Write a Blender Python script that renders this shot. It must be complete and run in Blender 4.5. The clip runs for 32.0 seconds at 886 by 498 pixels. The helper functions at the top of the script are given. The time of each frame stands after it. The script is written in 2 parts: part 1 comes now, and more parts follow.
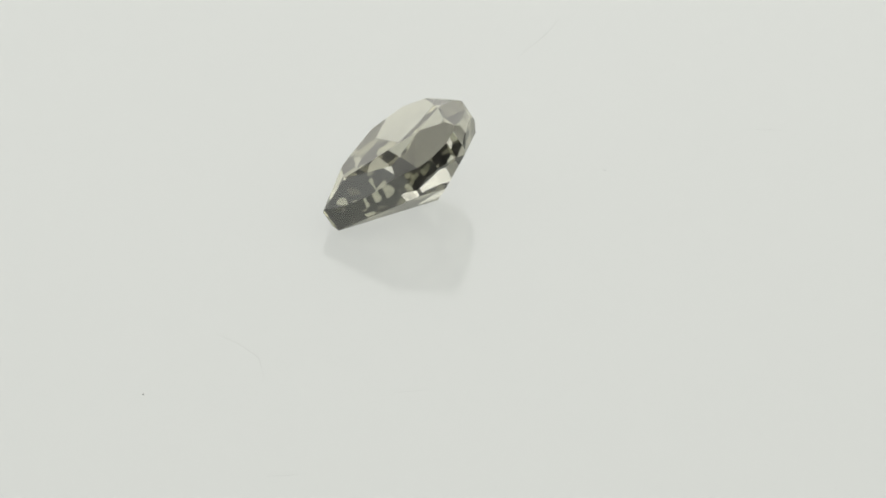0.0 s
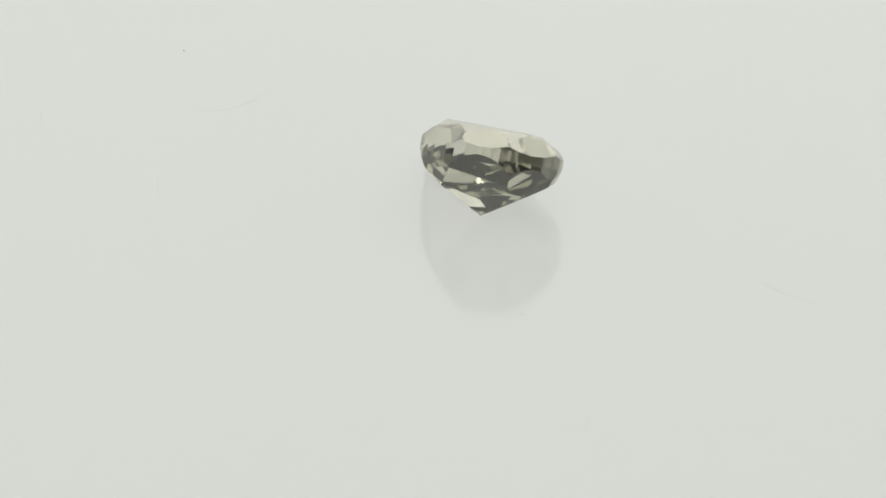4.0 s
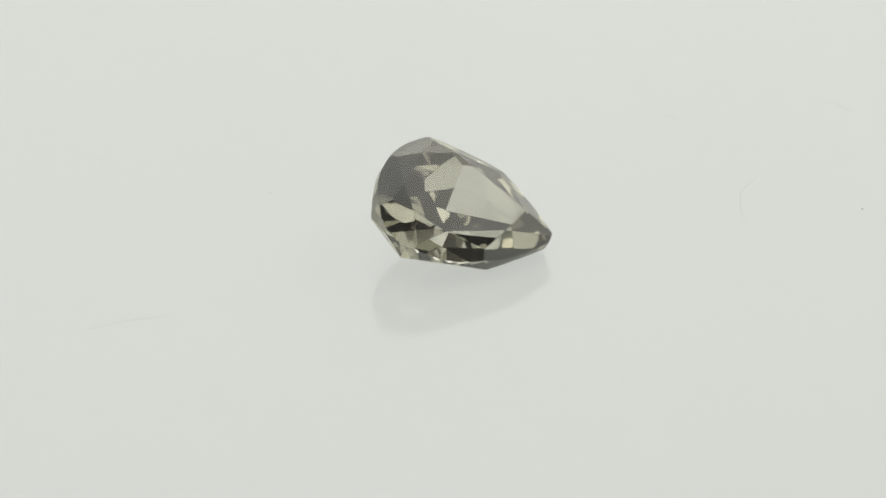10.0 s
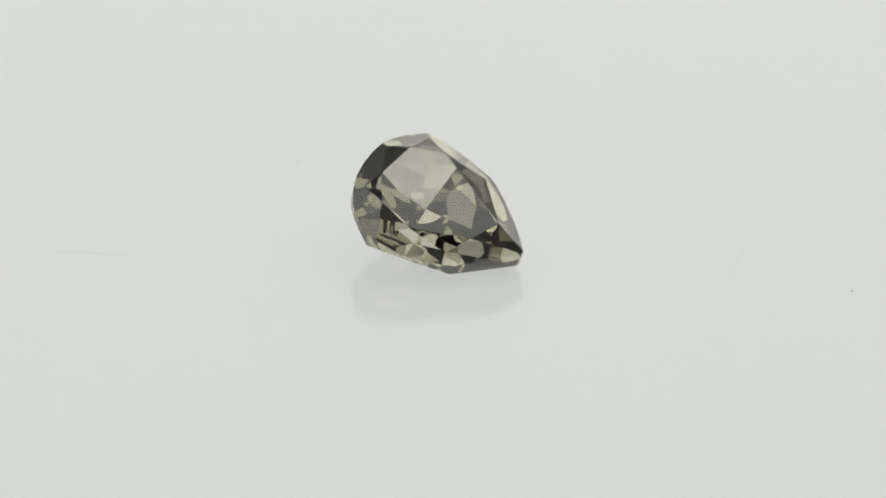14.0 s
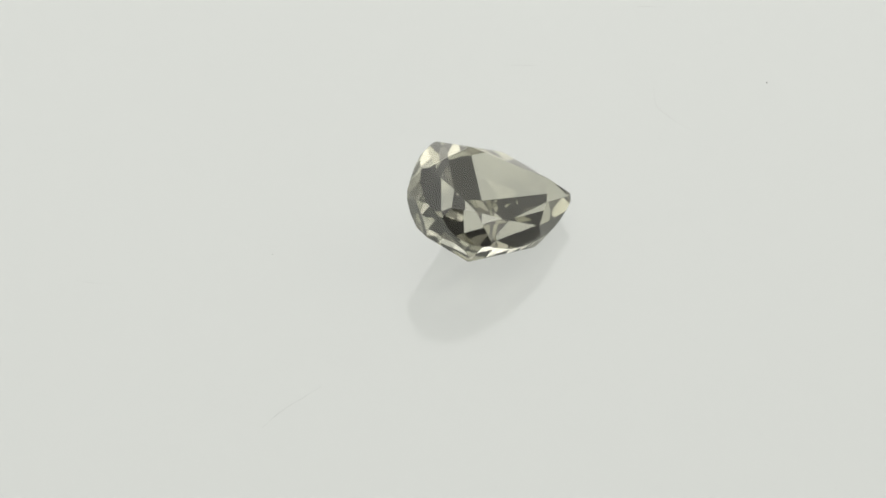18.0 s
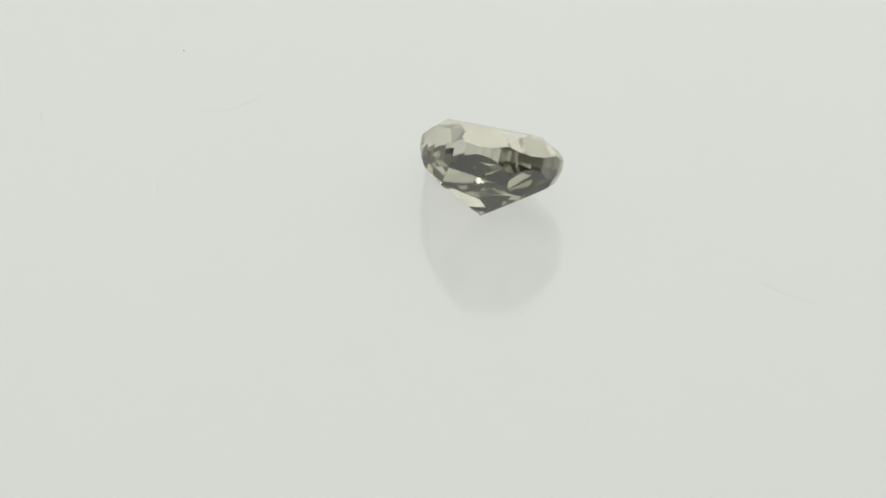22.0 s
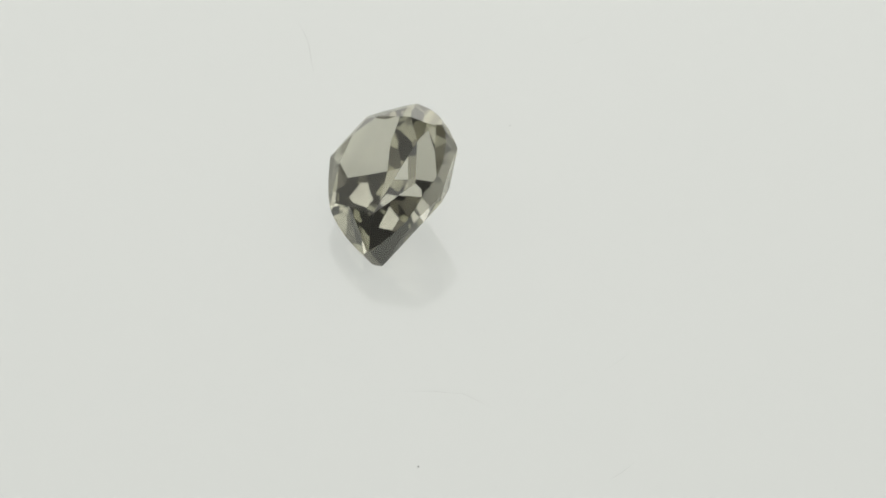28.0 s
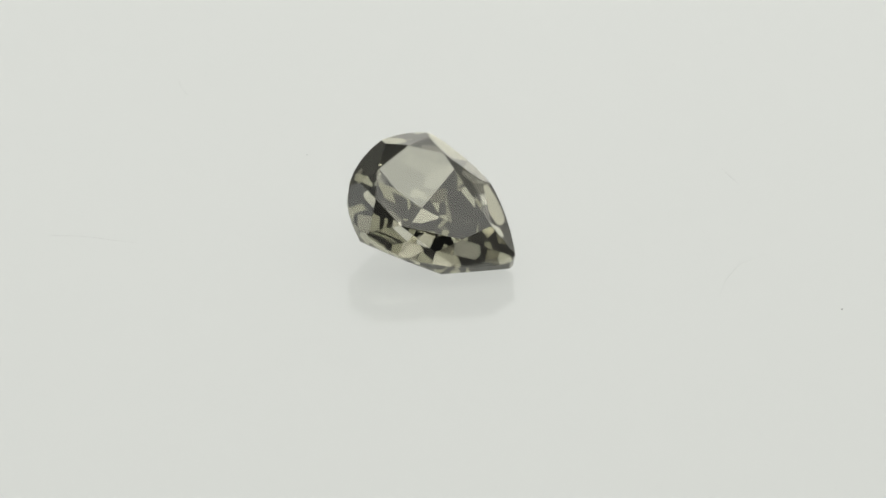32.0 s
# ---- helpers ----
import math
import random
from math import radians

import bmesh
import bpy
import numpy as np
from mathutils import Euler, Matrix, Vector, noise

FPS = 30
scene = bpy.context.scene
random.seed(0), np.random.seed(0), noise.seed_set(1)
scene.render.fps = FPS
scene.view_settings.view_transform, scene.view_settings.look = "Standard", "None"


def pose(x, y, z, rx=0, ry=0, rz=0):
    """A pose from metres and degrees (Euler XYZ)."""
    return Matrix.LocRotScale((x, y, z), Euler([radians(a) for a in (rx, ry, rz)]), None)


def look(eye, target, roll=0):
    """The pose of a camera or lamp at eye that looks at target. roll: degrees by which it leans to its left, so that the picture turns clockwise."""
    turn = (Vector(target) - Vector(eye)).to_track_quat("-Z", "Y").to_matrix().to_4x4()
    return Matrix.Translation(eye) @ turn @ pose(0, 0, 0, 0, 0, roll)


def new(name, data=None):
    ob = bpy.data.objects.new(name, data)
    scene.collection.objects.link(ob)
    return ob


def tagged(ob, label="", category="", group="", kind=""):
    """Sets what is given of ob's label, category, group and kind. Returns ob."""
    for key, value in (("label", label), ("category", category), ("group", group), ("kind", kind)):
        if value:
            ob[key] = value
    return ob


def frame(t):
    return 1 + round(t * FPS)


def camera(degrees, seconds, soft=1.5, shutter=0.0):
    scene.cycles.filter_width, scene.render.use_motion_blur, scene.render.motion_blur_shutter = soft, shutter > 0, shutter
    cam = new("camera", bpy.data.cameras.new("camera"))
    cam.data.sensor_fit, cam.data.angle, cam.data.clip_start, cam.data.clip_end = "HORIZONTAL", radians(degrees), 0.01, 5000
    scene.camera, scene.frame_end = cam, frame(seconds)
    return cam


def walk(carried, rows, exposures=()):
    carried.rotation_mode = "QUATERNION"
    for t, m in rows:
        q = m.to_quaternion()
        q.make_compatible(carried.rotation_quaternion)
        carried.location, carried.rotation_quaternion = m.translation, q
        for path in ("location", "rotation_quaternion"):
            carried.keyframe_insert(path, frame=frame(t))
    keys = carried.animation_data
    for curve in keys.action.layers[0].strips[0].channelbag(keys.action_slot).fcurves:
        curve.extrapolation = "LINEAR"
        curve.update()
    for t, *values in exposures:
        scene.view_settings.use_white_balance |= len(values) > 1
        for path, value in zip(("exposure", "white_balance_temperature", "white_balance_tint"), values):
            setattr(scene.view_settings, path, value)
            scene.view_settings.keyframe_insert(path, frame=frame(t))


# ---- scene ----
# Everything is laid out in gem units of 0.02 mm (the stone is 6.5 mm long); U turns them into metres.
U = 2e-5
TILT = 34.24                      # how far the lens looks down
REACH = 10000 * U                 # lens to subject
AIM = (-5.8 * U, -95.2 * U, 0.0)
EYE = (AIM[0], AIM[1] - REACH * math.cos(radians(TILT)), REACH * math.sin(radians(TILT)))
cam = camera(8.97, 32.0, soft=1.7)
walk(cam, [(0.0, look(EYE, AIM)), (32.0, look(EYE, AIM))])

# turn of the turntable, degrees at seconds
TURN = [(0, 129.9), (1, 107.3), (2, 84.1), (3, 60.3), (4, 34.9), (5, 9), (6, -13.4), (7, -36.8), (8, -58.9), (9, -78.1),
        (10, -93.7), (11, -105.4), (11.95, -114.3), (13.95, -114.3), (15, -105.4), (16, -93.7), (17, -78.1), (18, -58.9),
        (19, -36.8), (20, -13.4), (21, 9), (22, 34.9), (23, 60.3), (24, 84.1), (25, 107.3), (26, 129.9), (27, 150.7),
        (28, 170.2), (29, 188.1), (30, 206.3), (31, 224.2), (32, 241.6)]


def turn_at(t):
    """The turntable's angle: a smooth curve through TURN that stands still while the table pauses."""
    n = len(TURN)
    k = max(i for i in range(n - 1) if TURN[i][0] <= t)
    (t0, a0), (t1, a1) = TURN[k], TURN[k + 1]
    if a0 == a1:
        return a0
    def slope(i):
        if 0 < i < n - 1 and TURN[i][1] != TURN[i + 1][1] and TURN[i][1] != TURN[i - 1][1]:
            return (TURN[i + 1][1] - TURN[i - 1][1]) / (TURN[i + 1][0] - TURN[i - 1][0])
        return (a1 - a0) / (t1 - t0)
    h, w = t1 - t0, (t - t0) / (t1 - t0)
    return ((2 * w ** 3 - 3 * w ** 2 + 1) * a0 + (w ** 3 - 2 * w ** 2 + w) * h * slope(k)
            + (3 * w ** 2 - 2 * w ** 3) * a1 + (w ** 3 - w ** 2) * h * slope(k + 1))


# ---- light ----
world = bpy.data.worlds.new("studio")
world.use_nodes = True
world.node_tree.nodes["Background"].inputs[0].default_value = (0.6, 0.65, 0.7, 1)
world.node_tree.nodes["Background"].inputs[1].default_value = 0.02
scene.world = world
scene.view_settings.exposure = 0.0


LAMPS = []


def area(name, x, y, z, target, sx, sy, power, colour, hot, reach, peak=1.6, edge=0.55):
    """A diffuser panel: brightest at hot, dimmer towards its edges, and uneven like cloth."""
    data = bpy.data.lights.new(name, "AREA")
    data.shape, data.size, data.size_y, data.energy, data.color = "RECTANGLE", sx, sy, power, colour
    data.use_nodes = True
    nt = data.node_tree
    geo = nt.nodes.new("ShaderNodeNewGeometry")
    away = nt.nodes.new("ShaderNodeVectorMath")
    away.operation = "DISTANCE"
    away.inputs[1].default_value = hot
    nt.links.new(geo.outputs["Position"], away.inputs[0])
    fall = nt.nodes.new("ShaderNodeMapRange")
    fall.interpolation_type = "SMOOTHSTEP"
    fall.inputs["From Max"].default_value = reach
    fall.inputs["To Min"].default_value, fall.inputs["To Max"].default_value = peak, edge
    nt.links.new(away.outputs["Value"], fall.inputs["Value"])
    cloth = nt.nodes.new("ShaderNodeTexNoise")
    cloth.inputs["Scale"].default_value, cloth.inputs["Detail"].default_value = 11, 3
    nt.links.new(geo.outputs["Position"], cloth.inputs["Vector"])
    vary = nt.nodes.new("ShaderNodeMapRange")
    vary.inputs["From Min"].default_value, vary.inputs["From Max"].default_value = 0.3, 0.7
    vary.inputs["To Min"].default_value, vary.inputs["To Max"].default_value = 0.78, 1.22
    nt.links.new(cloth.outputs["Fac"], vary.inputs["Value"])
    mul = nt.nodes.new("ShaderNodeMath")
    mul.operation = "MULTIPLY"
    nt.links.new(fall.outputs["Result"], mul.inputs[0])
    nt.links.new(vary.outputs["Result"], mul.inputs[1])
    nt.links.new(mul.outputs[0], nt.nodes["Emission"].inputs["Strength"])
    ob = new(name, data)
    ob.matrix_world = look((x, y, z), target)
    LAMPS.append(ob)
    return ob


# Unseen panels, added and powered to set the tones in stone and platter.
area("back_panel_light", 0.05, 0.31, 0.19, (0.05, 0, 0.19), 0.52, 0.43, 0.66, (1.0, 0.998, 0.985), (0.10, 0.31, 0.10), 0.38, 1.35, 0.65)
area("east_panel_light", 0.31, 0.05, 0.26, (0, 0.05, 0.26), 0.30, 0.34, 0.30, (1.0, 0.98, 0.94), (0.31, 0.08, 0.33), 0.24, 1.35, 0.65)
area("west_panel_light", -0.31, 0.05, 0.26, (0, 0.05, 0.26), 0.30, 0.34, 0.15, (0.93, 0.975, 1.0), (-0.31, 0.02, 0.33), 0.24, 1.35, 0.65)
area("ceiling_panel_light", 0.0, 0.02, 0.455, (0, 0.02, 0), 0.54, 0.36, 0.24, (0.985, 0.995, 1.0), (0.02, 0.06, 0.455), 0.32, 1.3, 0.65)
for side in (-1, 1):
    area("led_strip_light", side * 0.20, -0.21, 0.43, (0, 0.02, 0.02), 0.030, 0.15, 0.04, (0.985, 0.995, 1.0),
         (side * 0.20, -0.21, 0.43), 0.12, 1.2, 0.8)

# ---- materials ----


def material(name, base, rough, metal=0.0, ior=1.5, grain=0.0, grain_size=500.0, bump=0.0, spec=0.5):
    m = bpy.data.materials.new(name)
    m.use_nodes = True
    nt = m.node_tree
    b = nt.nodes["Principled BSDF"]
    b.inputs["Base Color"].default_value = (*base, 1)
    b.inputs["Roughness"].default_value = rough
    b.inputs["Metallic"].default_value = metal
    b.inputs["IOR"].default_value = ior
    b.inputs["Specular IOR Level"].default_value = spec
    if grain or bump:
        co = nt.nodes.new("ShaderNodeTexCoord")
        nz = nt.nodes.new("ShaderNodeTexNoise")
        nz.inputs["Scale"].default_value = grain_size
        nz.inputs["Detail"].default_value = 6
        nt.links.new(co.outputs["Object"], nz.inputs["Vector"])
        if grain:
            big = nt.nodes.new("ShaderNodeTexNoise")
            big.inputs["Scale"].default_value = grain_size * 0.07
            nt.links.new(co.outputs["Object"], big.inputs["Vector"])
            add = nt.nodes.new("ShaderNodeMath")
            add.operation = "ADD"
            nt.links.new(nz.outputs["Fac"], add.inputs[0])
            nt.links.new(big.outputs["Fac"], add.inputs[1])
            ramp = nt.nodes.new("ShaderNodeMapRange")
            ramp.inputs["From Min"].default_value, ramp.inputs["From Max"].default_value = 0.5, 1.5
            ramp.inputs["To Min"].default_value, ramp.inputs["To Max"].default_value = 1 - grain, 1 + grain
            nt.links.new(add.outputs[0], ramp.inputs["Value"])
            mul = nt.nodes.new("ShaderNodeVectorMath")
            mul.operation = "SCALE"
            mul.inputs[0].default_value = base
            nt.links.new(ramp.outputs["Result"], mul.inputs["Scale"])
            nt.links.new(mul.outputs[0], b.inputs["Base Color"])
        if bump:
            bp = nt.nodes.new("ShaderNodeBump")
            bp.inputs["Strength"].default_value = bump
            bp.inputs["Distance"].default_value = 0.0002
            nt.links.new(nz.outputs["Fac"], bp.inputs["Height"])
            nt.links.new(bp.outputs[0], b.inputs["Normal"])
    return m


def gem_glass(name, colour, rough, ior=2.42):
    m = bpy.data.materials.new(name)
    m.use_nodes = True
    nt = m.node_tree
    for node in list(nt.nodes):
        if node.type == "BSDF_PRINCIPLED":
            nt.nodes.remove(node)
    g = nt.nodes.new("ShaderNodeBsdfGlass")
    g.inputs["Color"].default_value = (*colour, 1)
    g.inputs["IOR"].default_value = ior
    co = nt.nodes.new("ShaderNodeTexCoord")
    g.inputs["Roughness"].default_value = rough
    wave = nt.nodes.new("ShaderNodeTexNoise")
    wave.inputs["Scale"].default_value, wave.inputs["Detail"].default_value = 520, 1.5
    nt.links.new(co.outputs["Object"], wave.inputs["Vector"])
    bp = nt.nodes.new("ShaderNodeBump")
    bp.inputs["Strength"].default_value, bp.inputs["Distance"].default_value = 1.0, 1e-5
    nt.links.new(wave.outputs["Fac"], bp.inputs["Height"])
    polish = nt.nodes.new("ShaderNodeTexNoise")
    polish.inputs["Scale"].default_value, polish.inputs["Detail"].default_value = 2600, 2
    nt.links.new(co.outputs["Object"], polish.inputs["Vector"])
    fine = nt.nodes.new("ShaderNodeBump")
    fine.inputs["Strength"].default_value, fine.inputs["Distance"].default_value = 1.0, 1.2e-6
    nt.links.new(polish.outputs["Fac"], fine.inputs["Height"])
    nt.links.new(bp.outputs[0], fine.inputs["Normal"])
    nt.links.new(fine.outputs[0], g.inputs["Normal"])
    nt.links.new(g.outputs[0], nt.nodes["Material Output"].inputs["Surface"])
    return m


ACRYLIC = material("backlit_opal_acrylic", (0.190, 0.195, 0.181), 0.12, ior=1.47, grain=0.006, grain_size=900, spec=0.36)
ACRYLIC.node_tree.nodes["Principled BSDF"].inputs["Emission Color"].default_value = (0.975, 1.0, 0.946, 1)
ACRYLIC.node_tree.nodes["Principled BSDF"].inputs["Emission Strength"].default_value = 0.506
FABRIC = material("white_tent_fabric", (0.82, 0.82, 0.79), 0.9, grain=0.03, grain_size=300, bump=0.2)
# Grey stands in for the dim front and ceiling that the stone mirrors.
DIM_CLOTH = material("grey_dim_surround", (0.40, 0.393, 0.37), 0.9, grain=0.05, grain_size=300, bump=0.2)
TABLETOP = material("grey_laminate", (0.35, 0.35, 0.34), 0.5, grain=0.05, grain_size=120)
BLACK = material("black_anodised_metal", (0.035, 0.035, 0.036), 0.35, grain=0.1, grain_size=400)
DARK = material("dark_grey_plastic", (0.06, 0.06, 0.065), 0.5, grain=0.08, grain_size=300)
STEEL = material("brushed_steel", (0.55, 0.55, 0.56), 0.3, metal=1.0, grain=0.05, grain_size=300)
SCRATCH = material("pale_grey_scratch", (0.46, 0.46, 0.44), 0.8, grain=0.1, grain_size=9000)
DUST = material("grey_dust", (0.36, 0.36, 0.34), 0.9, grain=0.1, grain_size=9000)
GEM = gem_glass("grey_diamond", (0.889, 0.883, 0.826), 0.03)
GEM_GIRDLE = gem_glass("polished_girdle", (0.889, 0.883, 0.826), 0.05)

# ---- mesh helpers ----


def mesh_object(name, bm, mat, parent=None, label="", smooth=False):
    me = bpy.data.meshes.new(name)
    bmesh.ops.recalc_face_normals(bm, faces=bm.faces) if not smooth == "keep" else None
    bm.to_mesh(me)
    bm.free()
    if smooth is True:
        me.shade_smooth()
    me.materials.append(mat)
    ob = new(name, me)
    if parent:
        ob.parent = parent
    return tagged(ob, label)


def part(name, bm, mat, parent, label="", smooth=False):
    return mesh_object(name, bm, mat, parent, label, smooth)


def box(x0, y0, z0, x1, y1, z1, bevel=0.0):
    bm = bmesh.new()
    bmesh.ops.create_cube(bm, size=1)
    for v in bm.verts:
        v.co = Vector(((x0 + x1) / 2 + v.co.x * (x1 - x0), (y0 + y1) / 2 + v.co.y * (y1 - y0), (z0 + z1) / 2 + v.co.z * (z1 - z0)))
    if bevel:
        bmesh.ops.bevel(bm, geom=list(bm.edges), offset=bevel, segments=2, affect="EDGES", profile=0.5)
    return bm


def lathe(profile, n=96):
    """A closed solid of revolution about z from (radius, height) pairs."""
    bm = bmesh.new()
    rings = []
    for r, z in profile:
        if r == 0:
            rings.append([bm.verts.new((0, 0, z))])
        else:
            rings.append([bm.verts.new((r * math.cos(2 * math.pi * i / n), r * math.sin(2 * math.pi * i / n), z)) for i in range(n)])
    for a, b in zip(rings, rings[1:]):
        for i in range(n):
            j = (i + 1) % n
            if len(a) == 1:
                bm.faces.new((a[0], b[i], b[j]))
            elif len(b) == 1:
                bm.faces.new((a[i], b[0], a[j]))
            else:
                bm.faces.new((a[i], b[i], b[j], a[j]))
    return bm


# ---- the place: a small photo tent on a table ----
HALF, TOP, LOW = 0.32, 0.47, -0.030
tagged(mesh_object("floor", box(-HALF, -HALF, LOW - 0.012, HALF, HALF, LOW), TABLETOP), "grey laminate floor of the photo tent", kind="structure")
tagged(mesh_object("wall_north", box(-HALF, HALF, LOW - 0.012, HALF, HALF + 0.006, TOP), FABRIC), "white translucent fabric tent wall", kind="structure")
DIM_Y = -0.07                      # where unseen grey pieces, added to dim the front, meet the white side walls
for name, x in (("east", HALF), ("west", -HALF - 0.006)):
    tagged(mesh_object("wall_" + name, box(x, DIM_Y, LOW - 0.012, x + 0.006, HALF, TOP), FABRIC), "white translucent fabric tent wall", kind="structure")
    tagged(mesh_object("wall_" + name + "_dim_part", box(x, -HALF, LOW - 0.012, x + 0.006, DIM_Y, TOP), DIM_CLOTH), "unseen grey wall piece, added to dim the tent's front", kind="structure")
tagged(mesh_object("wall_south", box(-HALF, -HALF - 0.006, LOW - 0.012, HALF, -HALF, TOP), DIM_CLOTH), "unseen grey front wall, darkened for the dim room beyond", kind="structure")
tagged(mesh_object("ceiling", box(-HALF, -HALF, TOP, HALF, HALF, TOP + 0.006), DIM_CLOTH), "unseen tent ceiling, greyed to stay dim", kind="structure")

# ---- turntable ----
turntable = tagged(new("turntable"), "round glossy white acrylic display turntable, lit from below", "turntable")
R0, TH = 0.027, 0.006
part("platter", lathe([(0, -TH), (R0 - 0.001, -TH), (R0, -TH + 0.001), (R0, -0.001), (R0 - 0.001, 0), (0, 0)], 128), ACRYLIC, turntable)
turntable_stand = tagged(new("motor_stand"), "round white motor stand under the turntable platter", "stand")
turntable_stand.location = (0, 0, LOW)
part("housing", lathe([(0, 0), (0.024, 0), (0.025, 0.002), (0.024, 0.018), (0.022, 0.0205), (0, 0.0205)], 96), FABRIC, turntable_stand)
part("spindle", lathe([(0, 0.0205), (0.012, 0.0205), (0.012, 0.024), (0, 0.024)], 48), STEEL, turntable_stand)


def streak(points, width):
    """A fine scratch or fibre lying on the platter: a thin, slightly raised ribbon along a line."""
    bm = bmesh.new()
    pts = [Vector((x * U, y * U, 0)) for x, y in points]
    rings = []
    for i, p in enumerate(pts):
        d = (pts[min(i + 1, len(pts) - 1)] - pts[max(i - 1, 0)]).normalized()
        n = Vector((-d.y, d.x, 0))
        w = width * U * (0.35 if i in (0, len(pts) - 1) else 1.0)
        rings.append([bm.verts.new(p - n * w), bm.verts.new(p + Vector((0, 0, w * 0.8))), bm.verts.new(p + n * w), bm.verts.new(p - Vector((0, 0, w * 0.1)))])
    for ra, rb in zip(rings, rings[1:]):
        for k in range(4):
            bm.faces.new((ra[k], ra[(k + 1) % 4], rb[(k + 1) % 4], rb[k]))
    bm.faces.new(rings[0][::-1])
    bm.faces.new(rings[-1])
    return bm


SCRATCHES = (((384, -600), (363, -559), (350, -525), (340, -486), (326, -443)),
             ((-16, 535), (-66, 523), (-121, 522), (-172, 551)),
             ((-350, 409), (-366, 384), (-381, 356)), ((-399, 725), (-418, 699), (-435, 669)),
             ((-133, -615), (-150, -637), (-170, -656)))
for points in SCRATCHES:
    part("scratch", streak(points, 0.19), SCRATCH, turntable, "fine grey scratch on the acrylic")
for x, y, size in ((-80, 741, 1.7), (-63, -321, 1.1)):
    bm = bmesh.new()
    bmesh.ops.create_icosphere(bm, subdivisions=2, radius=size * U)
    for v in bm.verts:
        v.co = v.co * (1 + 0.25 * noise.noise(v.co / (size * U) * 2)) + Vector((x * U, y * U, size * U * 0.4))
        v.co.z *= 0.6
    part("dust_speck", bm, DUST, turntable, "tiny grey dust speck")

# ---- the lens that films it, reaching in through the tent's front ----
macro_lens = tagged(new("macro_lens"), "black macro lens barrel reaching in through the tent front", "lens")
macro_lens.matrix_world = look(EYE, AIM)
part("barrel", lathe([(0.0, 0.215), (0.026, 0.215), (0.028, 0.213), (0.028, -0.004), (0.026, -0.006), (0.024, -0.006), (0.022, -0.003),
                      (0.020, 0.006), (0.0, 0.006)], 64), BLACK, macro_lens)
for z0, z1 in ((0.020, 0.050), (0.070, 0.084)):
    bm = lathe([(0.0281, z0), (0.0295, z0 + 0.001), (0.0295, z1 - 0.001), (0.0281, z1), (0.0281, z0)], 72)
    part("focus_ring", bm, DARK, macro_lens, "ribbed dark rubber focus ring")

# ---- unseen trays, added behind the lamps to house them ----


def lamp_housing(lamp, sx, sy):
    """A shallow white tray behind a lamp's light-giving face."""
    ob = tagged(new("lamp_tray"), "unseen white tray, added behind an area lamp", "light panel", group="tent light panels")
    ob.matrix_world = lamp.matrix_world
    part("housing", box(-sx / 2 - 0.004, -sy / 2 - 0.004, 0.0015, sx / 2 + 0.004, sy / 2 + 0.004, 0.007, 0.001), FABRIC, ob)
    for k in (-1, 1):
        part("rim", box(-sx / 2 - 0.004, k * (sy / 2 + 0.003) - 0.001, -0.002, sx / 2 + 0.004, k * (sy / 2 + 0.003) + 0.001, 0.0012, 0.0003), STEEL, ob)
    return ob


for lamp in LAMPS:
    lamp_housing(lamp, lamp.data.size, lamp.data.size_y)

# ---- the stone ----


def pear_outline(left, right, head, tail, power_left, power_right, n_head=14, n_side=10):
    """The girdle's plan: a rounded head and two slightly unlike sides that bow in to the point, in short flats."""
    pts = []
    for i in range(n_head):
        c, s = math.cos(math.pi + math.pi * i / n_head), math.sin(math.pi + math.pi * i / n_head)
        pts.append(((right if c > 0 else left) * c, head * s))
    steps = [(i / (n_side - 1)) ** 0.8 for i in range(n_side)]
    east = [(right * (1 - y ** power_right), tail * y) for y in steps]
    west = [(-left * (1 - y ** power_left), tail * y) for y in steps]
    return pts + east + west[::-1][1:-1]


def slice_off(faces, n, d, tag):
    """Grind one flat facet on a convex solid: keep what lies behind the plane n.x = d and close the cut with a face."""
    out, cut = [], []
    for t, pts in faces:
        s = [p.dot(n) - d for p in pts]
        s = [0.0 if abs(v) < 2e-4 else v for v in s]
        if min(s) < 0:
            cut += [p for p, v in zip(pts, s) if v == 0]
        if max(s) <= 0:
            out.append((t, pts))
            continue
        if min(s) >= 0:
            continue
        kept = []
        for i in range(len(pts)):
            j = (i + 1) % len(pts)
            if s[i] <= 0:
                kept.append(pts[i])
            if (s[i] < 0 < s[j]) or (s[j] < 0 < s[i]):
                c = pts[i].lerp(pts[j], s[i] / (s[i] - s[j]))
                kept.append(c)
                cut.append(c)
        if len(kept) > 2:
            out.append((t, kept))
    if len(cut) > 2:
        m = sum(cut, Vector()) / len(cut)
        u = n.cross(Vector((0.3, 0.5, 0.81))).normalized()
        v = n.cross(u)
        cut.sort(key=lambda c: math.atan2((c - m).dot(v), (c - m).dot(u)))
        ring = [c for i, c in enumerate(cut) if (c - cut[i - 1]).length > 2e-3]
        if len(ring) > 2:
            out.append((tag, ring))
    return out


OUTLINE = pear_outline(117.2, 118.4, 101.1, 228.9, 2.377, 2.231)
CULET = Vector((2.8, 33.0, -93.7))
TABLE_Z, STAR_RISE = 64.2, 0.435
LEAN_X, LEAN_Y = -0.3644, 0.4534
FOOT = (55.6, -27.1)
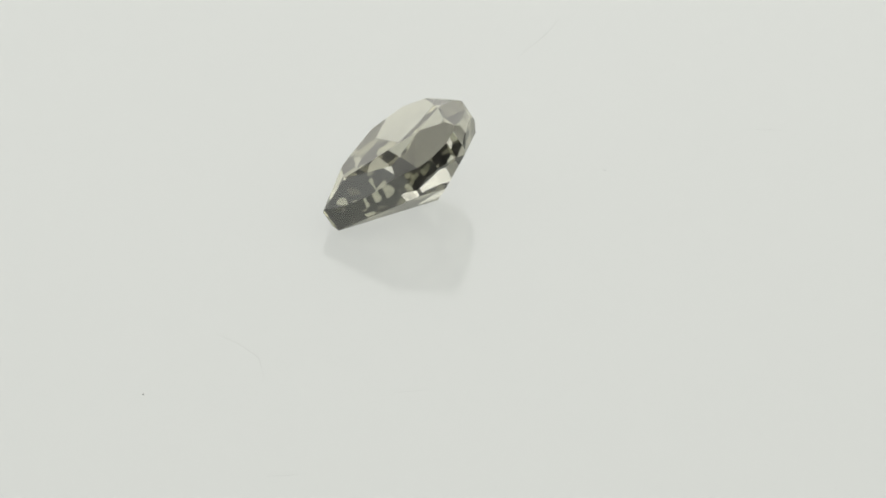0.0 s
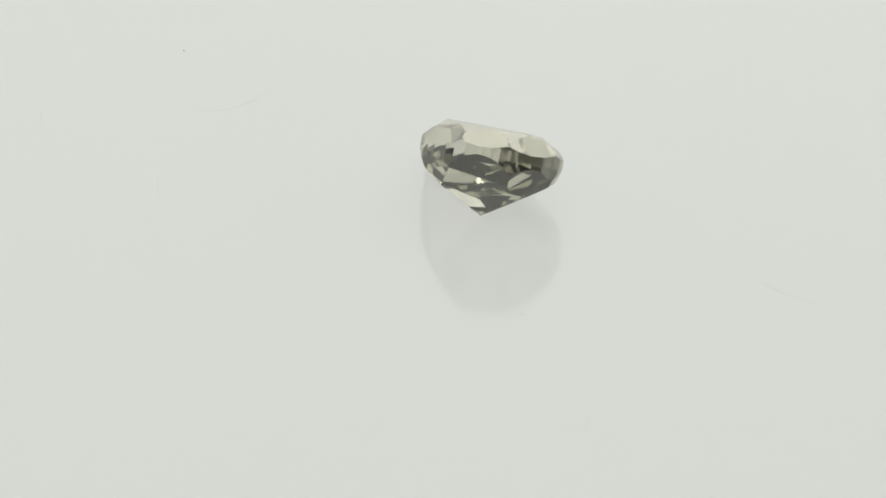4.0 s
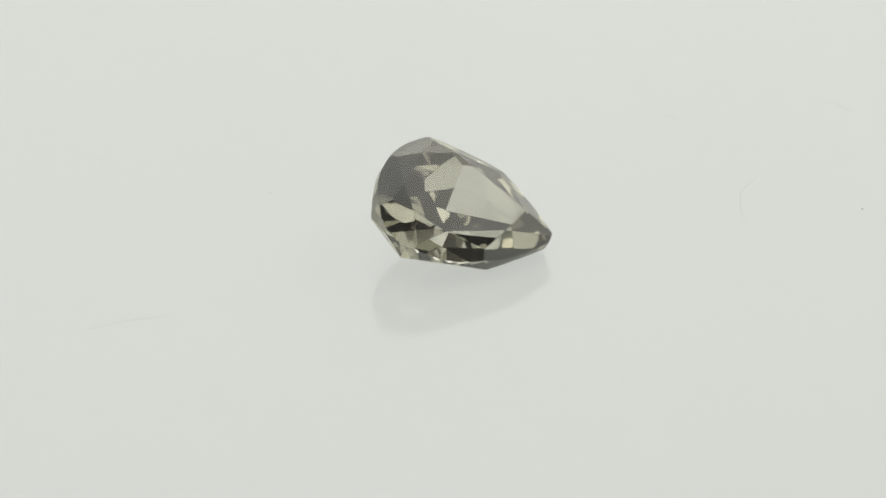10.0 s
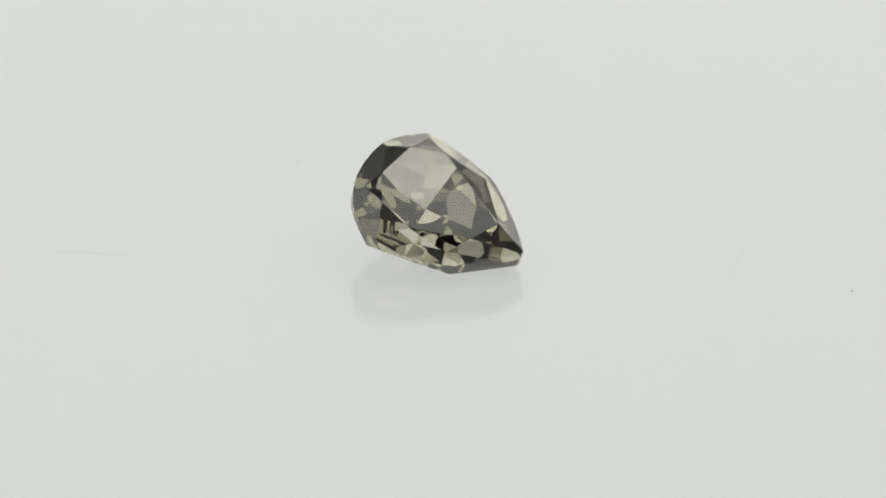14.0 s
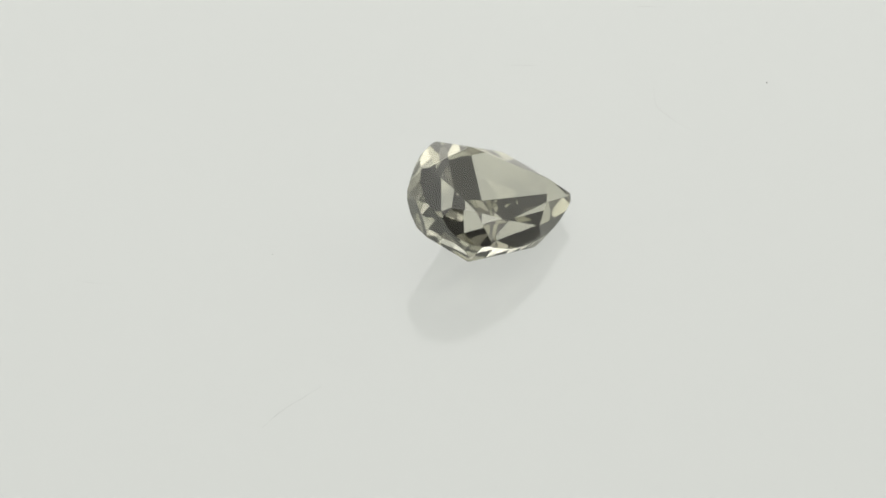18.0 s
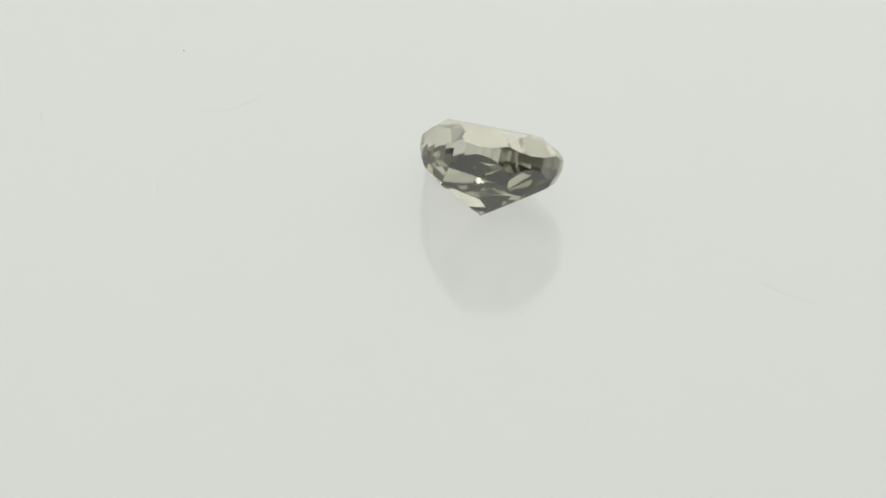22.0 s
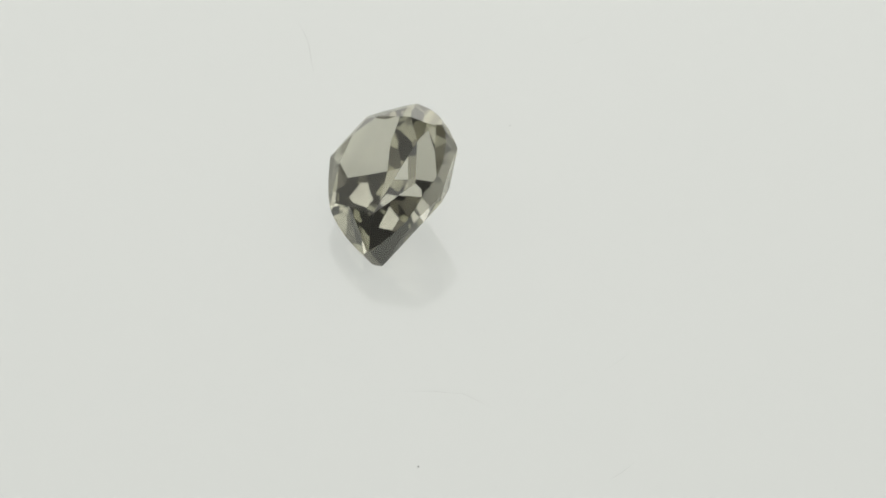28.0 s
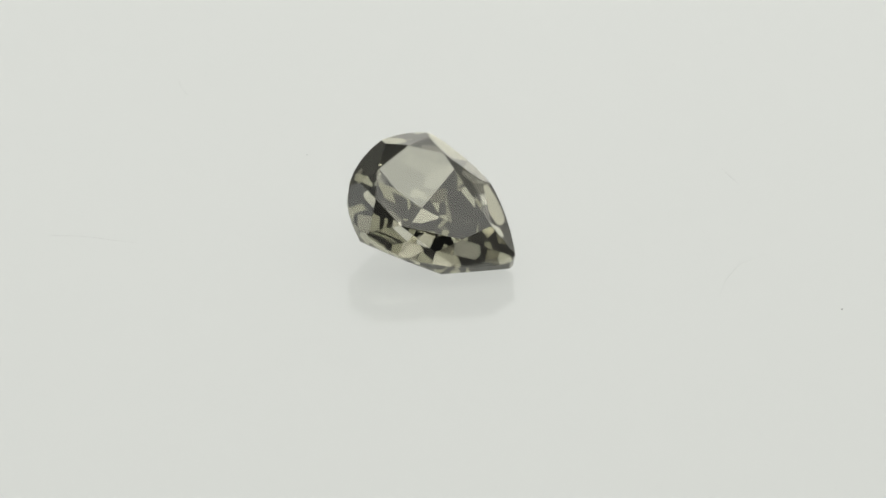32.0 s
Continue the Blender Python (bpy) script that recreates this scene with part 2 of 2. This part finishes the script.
# crown facets: the way each faces, its corner on the table, its height at the rim, and the rise and height of the facet under it
CROWN = ((-86.5, (14.3, -60.1), 30.0, 2.151, 6.6),
         (-39.4, (60.3, -30.9), 29.2, 2.415, 15.2),
         (12.5, (76.8, 34.0), 32.7, 1.987, 21.3),
         (41.5, (33.8, 135.7), 29.0, 2.234, 11.0),
         (143.9, (-17.9, 162.9), 27.9, 1.937, 9.8),
         (172.8, (-82.2, 16.8), 22.1, 1.792, -1.3),
         (-134.4, (-58.3, -43.0), 31.6, 1.86, 18.1))
MAINS = ((-142.4, 0.639), (-34.7, 0.659), (45.2, 0.671), (136.3, 0.616))
BREAKS = ((18.9, 1.063, -27.2), (153.0, 1.2, -12.3), (-92.5, 0.525, -31.3))
BLUNT = ((90, 222.4), (68, 211.0), (112, 210.3))


def cut_stone():
    """The faceted pear: a thick smooth girdle, a low crown with a table, and a stepped pavilion with four mains at the culet."""
    n = len(OUTLINE)
    faces = []
    for i in range(n):
        (xa, ya), (xb, yb) = OUTLINE[i], OUTLINE[(i + 1) % n]
        faces.append(("girdle_facet", [Vector((xa, ya, -400)), Vector((xb, yb, -400)), Vector((xb, yb, TABLE_Z)), Vector((xa, ya, TABLE_Z))]))
    faces.append(("table_facet", [Vector((x, y, TABLE_Z)) for x, y in OUTLINE]))
    # the point is ground blunt
    for az, reach in BLUNT:
        d = Vector((math.cos(radians(az)), math.sin(radians(az)), 0))
        faces = slice_off(faces, d, reach, "girdle_facet")

    def grind(az, rise, point, up, tag):
        slope = math.atan(rise)
        nrm = Vector((math.cos(radians(az)) * math.sin(slope), math.sin(radians(az)) * math.sin(slope), up * math.cos(slope)))
        return slice_off(faces, nrm, nrm.dot(point), tag)

    def rim(az, z):
        d = Vector((math.cos(radians(az)), math.sin(radians(az)), 0))
        return d * max(d.x * x + d.y * y for x, y in OUTLINE) + Vector((0, 0, z))

    for az, corner, height, under, low in CROWN:
        edge = rim(az, height)
        inset = edge.xy.length - edge.xy.normalized().dot(Vector(corner))
        faces = grind(az, (TABLE_Z - height) / inset, edge, 1, "crown_facet")
        faces = grind(az, under, rim(az, low), -1, "lower_girdle_facet")
    for az, rise in MAINS:
        faces = grind(az, rise, CULET, -1, "pavilion_main_facet")
    for az, rise, z in BREAKS:
        faces = grind(az, rise, rim(az, z), -1, "pavilion_break_facet")
    corners = [row[1] for row in CROWN]
    for (xa, ya), (xb, yb) in zip(corners, corners[1:] + corners[:1]):
        faces = grind(math.degrees(math.atan2(xa - xb, yb - ya)), STAR_RISE, Vector((xa, ya, TABLE_Z)), 1, "star_facet")
    return faces


def build_stone():
    stone = tagged(new("pear_cut_diamond"), "loose grey-brown pear-cut diamond lying tilted on its pavilion", "diamond")
    # resting attitude on the platter at turn zero
    lean = Euler((LEAN_X, 0, 0)).to_matrix() @ Euler((0, LEAN_Y, 0)).to_matrix()
    faces = cut_stone()
    tip = lean @ CULET
    floor_z = min((lean @ p).z for _, pts in faces for p in pts)
    shift = Vector((FOOT[0] - tip.x, FOOT[1] - tip.y, -floor_z))
    base = Vector((*FOOT, 0)) * U
    known = {}

    def placed(p):
        key = (round(p.x, 3), round(p.y, 3), round(p.z, 3))
        if key not in known:
            known[key] = (lean @ p + shift) * U - base
        return known[key]

    centre = sum((placed(p) for _, pts in faces for p in pts), Vector()) / sum(len(pts) for _, pts in faces)
    for tag in ("table_facet", "crown_facet", "star_facet", "lower_girdle_facet", "pavilion_break_facet", "pavilion_main_facet", "girdle_facet"):
        for t, pts in faces:
            if t == tag:
                bm = bmesh.new()
                f = bm.faces.new([bm.verts.new(placed(p)) for p in pts])
                f.normal_update()
                if f.normal.dot(f.calc_center_median() - centre) < 0:
                    f.normal_flip()
                part(tag, bm, GEM_GIRDLE if tag == "girdle_facet" else GEM, stone, smooth="keep")
    return stone, base


stone, stone_base = build_stone()


def motions():
    """The platter turns, pauses and turns back, and carries the stone."""
    rows, carried = [], []
    for i in range(129):
        t = i * 0.25
        m = pose(0, 0, 0, 0, 0, turn_at(min(t, 31.999)))
        rows.append((t, m))
        carried.append((t, m @ Matrix.Translation(stone_base)))
    walk(turntable, rows)
    walk(stone, carried)


motions()
